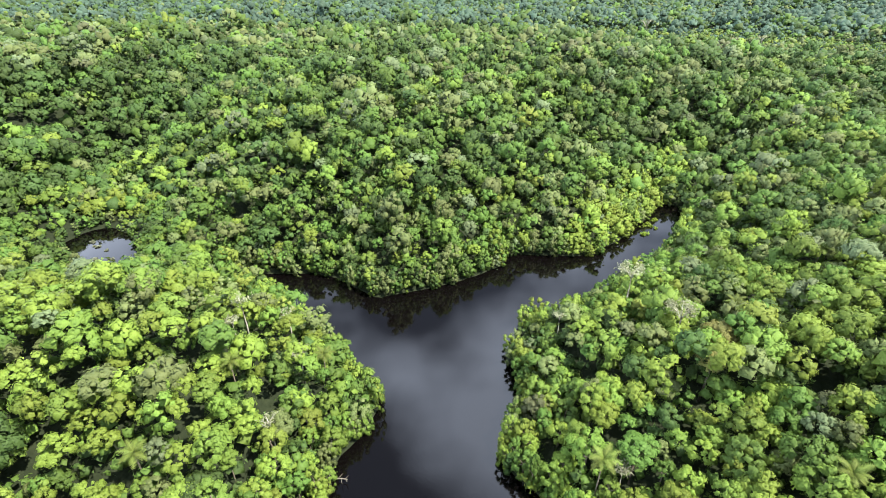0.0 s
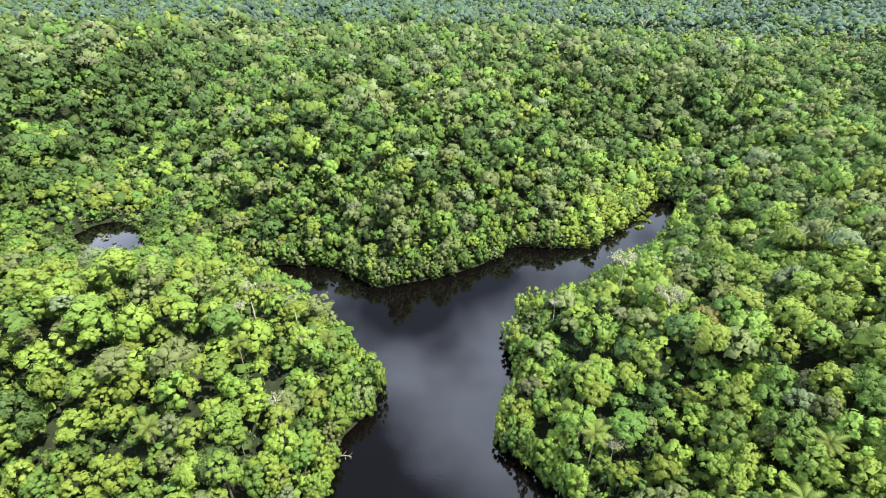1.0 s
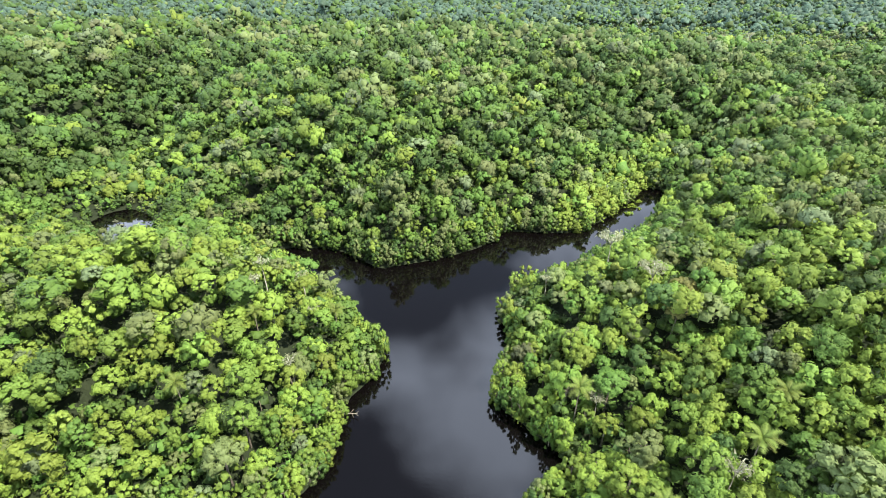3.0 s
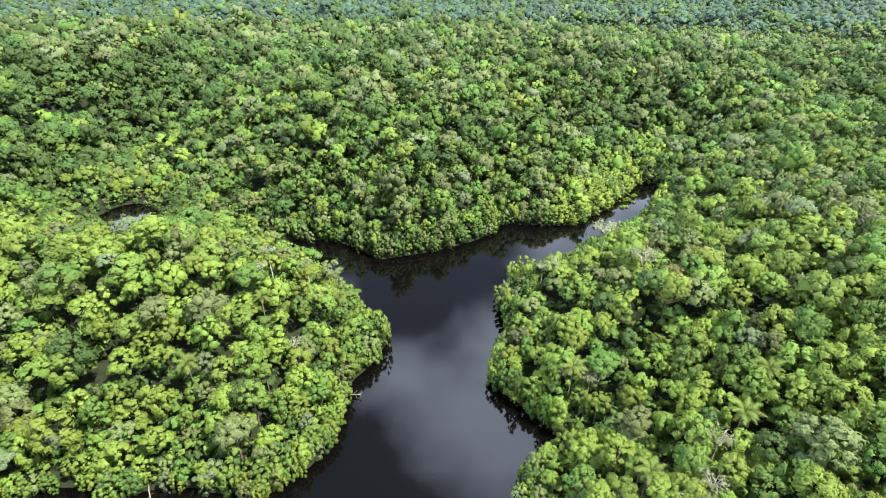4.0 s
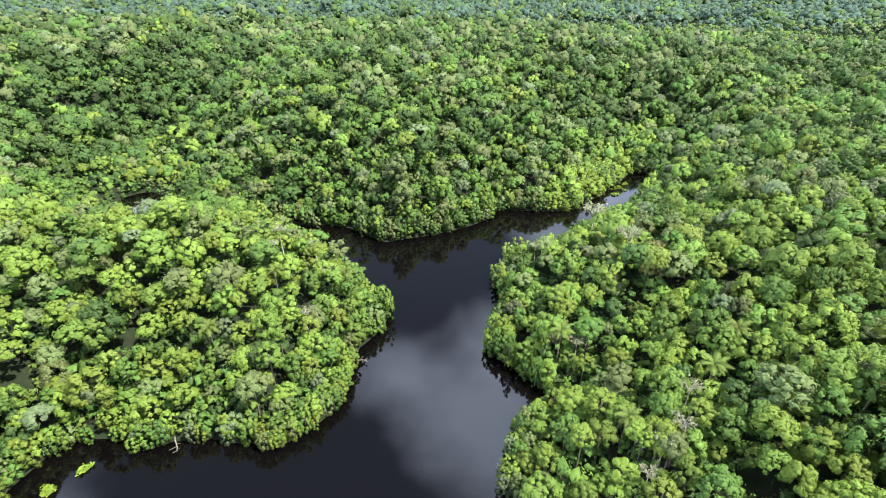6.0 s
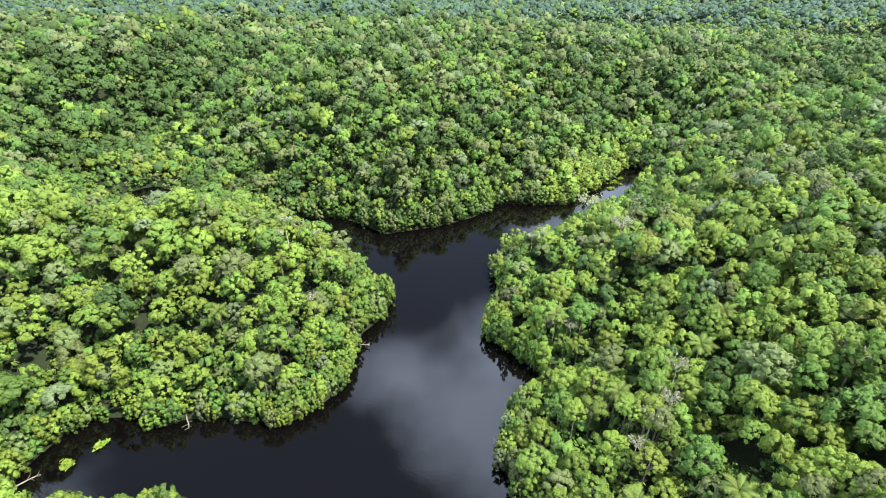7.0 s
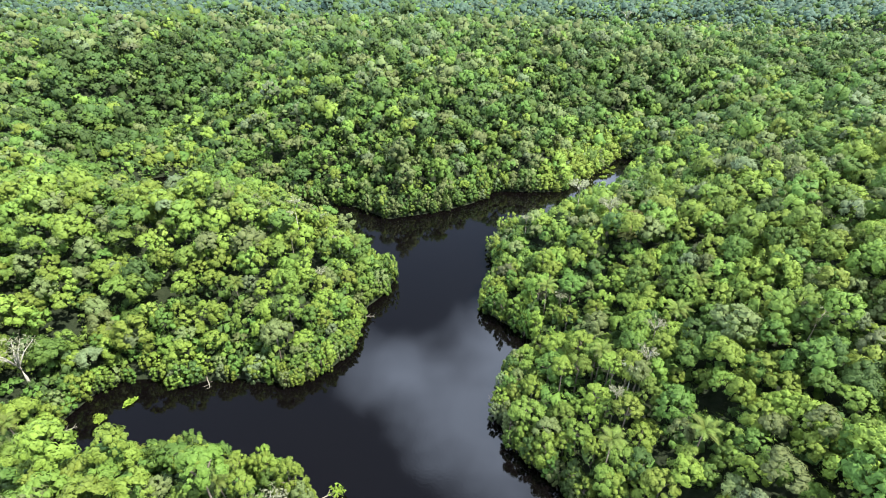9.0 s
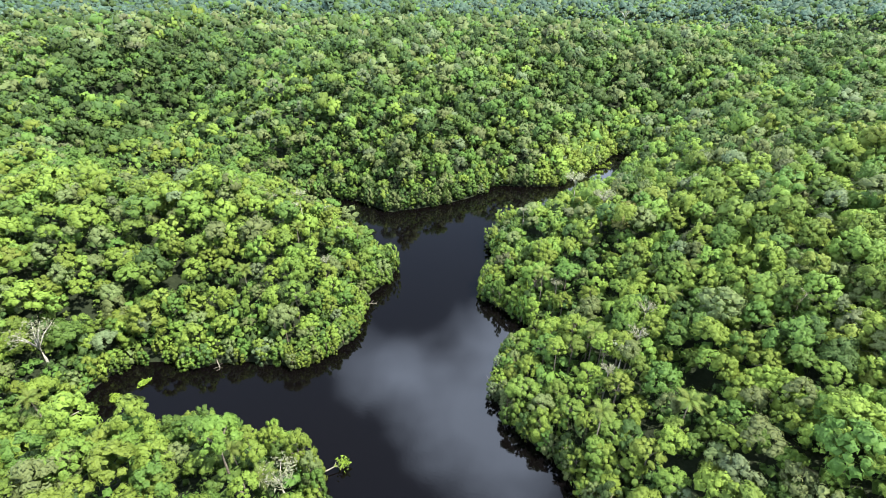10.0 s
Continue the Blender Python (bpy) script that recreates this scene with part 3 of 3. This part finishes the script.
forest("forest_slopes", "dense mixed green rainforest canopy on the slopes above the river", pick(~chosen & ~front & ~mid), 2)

# young trees and shrubs that fill the shade under the canopy
x, y, z, d, r0 = stand(-220, 240, -40, 310, 6.8, 42)
ok = (d > 2.4) & ((y < 215) | (low_ground(x, y) > 0.15))
x2, y2, z2, d2, _ = stand(-130, 150, -40, 240, 4.2, 48)
rim = (d2 > 2.4) & (d2 < 13)
x, y, z, d = (np.concatenate([a[ok], b[rim]]) for a, b in ((x, x2), (y, y2), (z, z2), (d, d2)))
size, height, species = plant(x, y, z, d, r0)
size, height, edge = np.clip(size, 2.6, 4.0) * np.where(d < 8, 0.7, 1.0), height * np.where(d < 8, 0.3, 0.45), d < 0
# inland, no pale species: canopy shade is partly put into the colour
species = np.where((low_ground(x, y) > 0.15) | (d < 5), species, r0.choice([1, 2, 2, 3], len(x)))
forest("undergrowth", "shaded green saplings and shrubs under the canopy", pick(np.ones(len(x), bool)), 6, "undergrowth")

x, y, z, d, r0 = stand(-480, 480, 215, 400, 7.4, 47)
size, height, species = plant(x, y, z, d, r0)
size, height, edge = np.clip(size, 3.0, 4.4), height * 0.52, d < 0
# only mid and dark leaves, so the gaps' shade sits in the colour too
species = r0.choice([2, 3, 3], len(x))
keep = d > 4
forest("hill_undergrowth", "shaded green saplings under the hill's canopy", pick(keep), 4, "undergrowth")

x, y, z, d, r0 = stand(-480, 480, 215, 400, 7.1, 43)
ok = (d > 1.5) & (r0.random(len(x)) > 0.06)
x, y, z, d = x[ok], y[ok], z[ok], d[ok]
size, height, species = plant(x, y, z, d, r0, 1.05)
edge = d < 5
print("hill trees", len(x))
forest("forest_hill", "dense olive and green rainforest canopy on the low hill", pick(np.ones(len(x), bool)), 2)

x, y, z, d, r0 = stand(-760, 760, 400, 680, 8.2, 44)
ok = r0.random(len(x)) > 0.85 * in_clearing(x, y)
x, y, z, d = x[ok], y[ok], z[ok], d[ok]
size, height, species = plant(x, y, z, d, r0, 1.12)
edge = d < 0
print("ridge trees", len(x))
forest("forest_ridge", "dull green and brownish rainforest canopy on the ridge", pick(np.ones(len(x), bool)), 3)

x, y, z, d, r0 = stand(-1300, 1300, 680, 1330, 9.4, 45)
ok = ((y > 770) | (x > 100)) & (r0.random(len(x)) > 0.85 * in_clearing(x, y))
x, y, z, d = x[ok], y[ok], z[ok], d[ok]
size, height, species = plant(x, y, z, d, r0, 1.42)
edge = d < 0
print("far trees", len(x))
forest("forest_distance", "lowland rainforest in haze-tinted green reaching to the horizon", pick(np.ones(len(x), bool)), 4)

# low scrub on the open land beyond the ridge
x, y, z, d, r0 = stand(80, 800, 480, 1060, 6.0, 49)
ok = in_clearing(x, y) > 0.1 + 0.2 * r0.random(len(x))
x, y, z, d = x[ok], y[ok], z[ok], d[ok]
size, height, edge = r0.uniform(2.3, 3.9, len(x)), r0.uniform(2.0, 4.5, len(x)), d < 0
# index 8 puts some of the haze tint into the scrub's colour
species = r0.choice([1, 1, 2, 2, 4, 5, 6, 8], len(x))
forest("scrub", "low pale green scrub on open land behind the forest ridge", pick(d > 0), 4, "scrub")

# the forest goes on behind and beside the river
x, y, z, d, r0 = stand(-430, 430, -330, 420, 9.5, 46, False)
ok = (d > 4) & ((np.abs(x) > 90 + 0.765 * np.maximum(y + 14, 0)) | (y < -43))
x, y, z, d = x[ok], y[ok], z[ok], d[ok]
size, height, species = plant(x, y, z, d, r0, 1.4)
edge = d < 0
forest("forest_around", "dense mixed green rainforest canopy around the river", pick(np.ones(len(x), bool)), 4)


# ---- palms ----
def frond_mesh(seed):
    """A feathered palm leaf, three metres long, arching out along x."""
    r = np.random.default_rng(seed)
    t = np.linspace(0, 1, 17)
    spine = np.stack([t * 3.3, np.zeros(17), 1.3 * t - 2.2 * t ** 2.2], 1)
    verts, faces = [], []
    for k in range(1, 17):
        reach = 0.95 * math.sin(math.pi * (0.12 + 0.80 * t[k])) + 0.12
        for sign in (-1, 1):
            a, b = spine[k - 1], spine[k]
            c = spine[k] + np.array([0.28, sign * reach, -0.34 * reach + r.uniform(-0.07, 0.07)])
            i = len(verts)
            verts += [tuple(a), tuple(b), tuple(c)]
            faces.append((i, i + 1, i + 2))
    i = len(verts)
    for p in spine:
        verts += [(p[0], -0.03, p[2] + 0.012), (p[0], 0.03, p[2] + 0.012)]
    faces += [(i + 2 * k, i + 2 * k + 1, i + 2 * k + 3, i + 2 * k + 2) for k in range(16)]
    me = bpy.data.meshes.new("frond")
    me.from_pydata(verts, [], faces)
    me.materials.append(PALM_LEAF)
    return me


FRONDS = [frond_mesh(70 + k) for k in range(3)]
for px, py, ptop in PALMS:
    pz = float(land(np.array([float(px)]), np.array([float(py)]))[0][0])
    tall = max(ptop - 2.5 - pz, 7.0)
    rr = random.Random(int(px * 31 + py))
    palm = new("palm")
    palm.matrix_basis = pose(px, py, pz)
    bend = rr.uniform(-0.5, 0.5)
    part("trunk", tube([(0, 0, -0.4), (bend * 0.3, 0.1, tall * 0.5), (bend, 0, tall - 0.2)], (0.22, 0.16, 0.14)), BARK, palm)
    grow = rr.uniform(0.85, 1.1)
    for k in range(15):
        ob = new("frond", FRONDS[k % 3])
        ob.parent = palm
        ob.matrix_basis = (Matrix.Translation((bend, 0, tall - 0.2)) @ Matrix.Rotation(k * 2.4, 4, "Z") @ Matrix.Rotation(-0.85 + 1.3 * k / 15, 4, "Y")
                           @ Matrix.Scale(grow * rr.uniform(0.85, 1.1), 4))
    tagged(palm, "feathery yellow-green palm rising from the rainforest canopy", "palm", "palms in the canopy")


# ---- pale and half-bare trees ----
def twig_mesh(ends, reach, seed, mat, leaf, count):
    """Fine pale twigs and thin leaf sprays round the ends of the limbs."""
    r = np.random.default_rng(seed)
    p = np.concatenate([np.array(e) + r.normal(size=(count, 3)) * (reach, reach, reach * 0.5) for e in ends])
    v, q = blades(p, unit(r.normal(size=(len(p), 3)) + (0, 0, 0.6)), leaf, r, 2.6)
    return mesh_from("foliage", v, q, [mat])


PALE_LEAF = leaf_material("leaf_pale", (0.19, 0.205, 0.125), 0.2)
for bx, by, btop, br in BARE:
    bz = float(land(np.array([float(bx)]), np.array([float(by)]))[0][0])
    bd = float(land(np.array([float(bx)]), np.array([float(by)]))[1][0])
    if bd < 6:
        continue
    if not btop:
        btop = bz + 8.0 + 12.0 * (1 - math.exp(-bd / 26))
    tall = max(btop - bz, 6.0)
    rr = random.Random(int(bx * 13 + by * 7))
    tree = new("bare_tree")
    tree.matrix_basis = pose(bx, by, bz)
    fork = tall - br * 1.1
    thick = 0.05 * br + 0.12
    part("trunk", tube([(0, 0, -0.5), (0.25, 0.1, fork * 0.6), (0.1, 0.0, fork), (-0.2, 0.1, fork + br * 0.4)], (thick, thick * 0.8, thick * 0.65, thick * 0.3)), PALE_BARK, tree)
    ends = []
    for k in range(8):
        a, out = k * 2.4 + rr.uniform(-0.3, 0.3), br * (0.45 + 0.5 * ((k * 5) % 8) / 8)
        end = (math.cos(a) * out, math.sin(a) * out, tall - 0.35 * br * (out / br) ** 2 - rr.uniform(0, 0.4))
        knee = (end[0] * 0.45, end[1] * 0.45, fork + (end[2] - fork) * 0.62)
        part("limb", tube([(0.1, 0, fork - 0.3 * k / 8), knee, end], (thick * 0.5, thick * 0.33, thick * 0.1), 5), PALE_BARK, tree)
        ends += [end, tuple(np.array(knee) * 0.3 + np.array(end) * 0.7)]
    part("foliage", twig_mesh(ends, br * 0.2, int(abs(bx) * 7 + by), PALE_LEAF, 0.32, 26 if br > 4 else 8), None, tree, "thin pale grey foliage")
    tagged(tree, "half-bare whitish tree with pale forked limbs above the canopy", "tree", "pale trees")

for bx, by, btop, br in RUSTY:
    bz = float(land(np.array([float(bx)]), np.array([float(by)]))[0][0])
    tree = new("rusty_tree")
    tree.matrix_basis = pose(bx, by, bz)
    tall = btop - bz
    part("trunk", tube([(0, 0, -0.5), (0.2, 0.1, tall * 0.5), (0, 0, tall - br * 0.3)], (0.4, 0.3, 0.12)), BARK, tree)
    v, t, th, no = FORMS[0][2 if br > 5 else 0]
    part("crown", mesh_from("crown", v * br + np.array([0, 0, tall - 0.75 * br]), t, [RUST], thin=th, normals=no), None, tree)
    tagged(tree, "broadleaf tree with a rusty orange-green flowering crown", "tree")


# ---- what lies on the water ----
for fx, fy, fr, seed in ((-94.7, 32.8, 2.3, 1), (-89.5, 38.6, 1.6, 2), (97, 207, 2.2, 3), (92, 199, 1.6, 4), (101, 213, 1.5, 5), (-151, 188, 1.3, 6), (-145, 185, 0.9, 7), (-139, 178, 1.0, 8), (-155, 192, 1.2, 9), (-134, 173, 0.8, 10), (-146, 178, 1.2, 11)):
    r = np.random.default_rng(seed)
    n = int(110 * fr)
    mid = r.normal(size=(6, 2)) * (fr * 0.55, fr * 0.3)
    own = mid[r.integers(0, 6, n)]
    off = r.normal(size=(n, 2)) * fr * 0.2
    p = np.column_stack([own + off, 0.1 + np.abs(r.normal(0, 0.12 if fx < -110 else 0.45, n)) * np.exp(-(off ** 2).sum(1) / fr)])
    v, f = blades(p, unit(r.normal(size=(n, 3)) * 0.7 + (0, 0, 1)), 0.5, r)
    tuft = new("floating_plant", mesh_from("floating_plant", v, f, [POND_LEAF if fx < -110 else FLOAT_LEAF]))
    tuft.matrix_basis = pose(fx, fy, 0, 0, 0, r.uniform(-30, 30))
    tagged(tuft, "grey-green tuft of water plants on the forest pond" if fx < -110 else "yellow-green tuft of water plants floating on black water",
           "water plant", "water plants")


def snag(name, at, turn, length, label, leafy=False):
    """A bleached dead bough that reaches out over the water."""
    top = new(name)
    top.matrix_basis = pose(*at, 0, 0, turn)
    part("stem", tube([(-2.0, 0, 0.3), (0, 0, 0.7), (length * 0.6, 0.3, 1.0), (length, 0.1, 1.3)], (0.24, 0.2, 0.13, 0.05)), DRIFT, top)
    for k, (u, w) in enumerate(((0.35, 0.9), (0.55, -1.1), (0.75, 0.7), (0.85, -0.6))):
        part("branch", tube([(length * u, 0.2, 0.95), (length * u + 0.5, w * 0.7, 1.3), (length * u + 1.0, w * 1.4, 1.7)], (0.08, 0.06, 0.02), 5), DRIFT, top)
    if leafy:
        r = np.random.default_rng(5)
        p = np.array([length, 0.1, 1.5]) + r.normal(size=(150, 3)) * (0.8, 0.7, 0.5)
        v, f = blades(p, unit(r.normal(size=(150, 3)) + (0, 0, 0.7)), 0.4, r)
        part("foliage", mesh_from("foliage", v, f, [FLOAT_LEAF]), None, top, "yellow-green leaf tuft")
    return tagged(top, label, "dead branch", "dead branches")


snag("dead_branch", (17, 38, 0.0), 175, 3.2, "bleached dead branch reaching over the black water")
snag("dead_branch", (-28, 8, 0.5), 20, 3.8, "grey leaning bough with a leafy tip at the river edge", True)
snag("dead_branch", (-102, 27, 0.0), 30, 4.5, "bleached fallen branch at the inlet edge")
snag("dead_branch", (-70, 46.5, 0.0), -60, 4.5, "bleached fallen boughs hanging into the water")
snag("dead_branch", (-27, 76, 0.0), -10, 4.0, "bleached branch reaching over the black water")
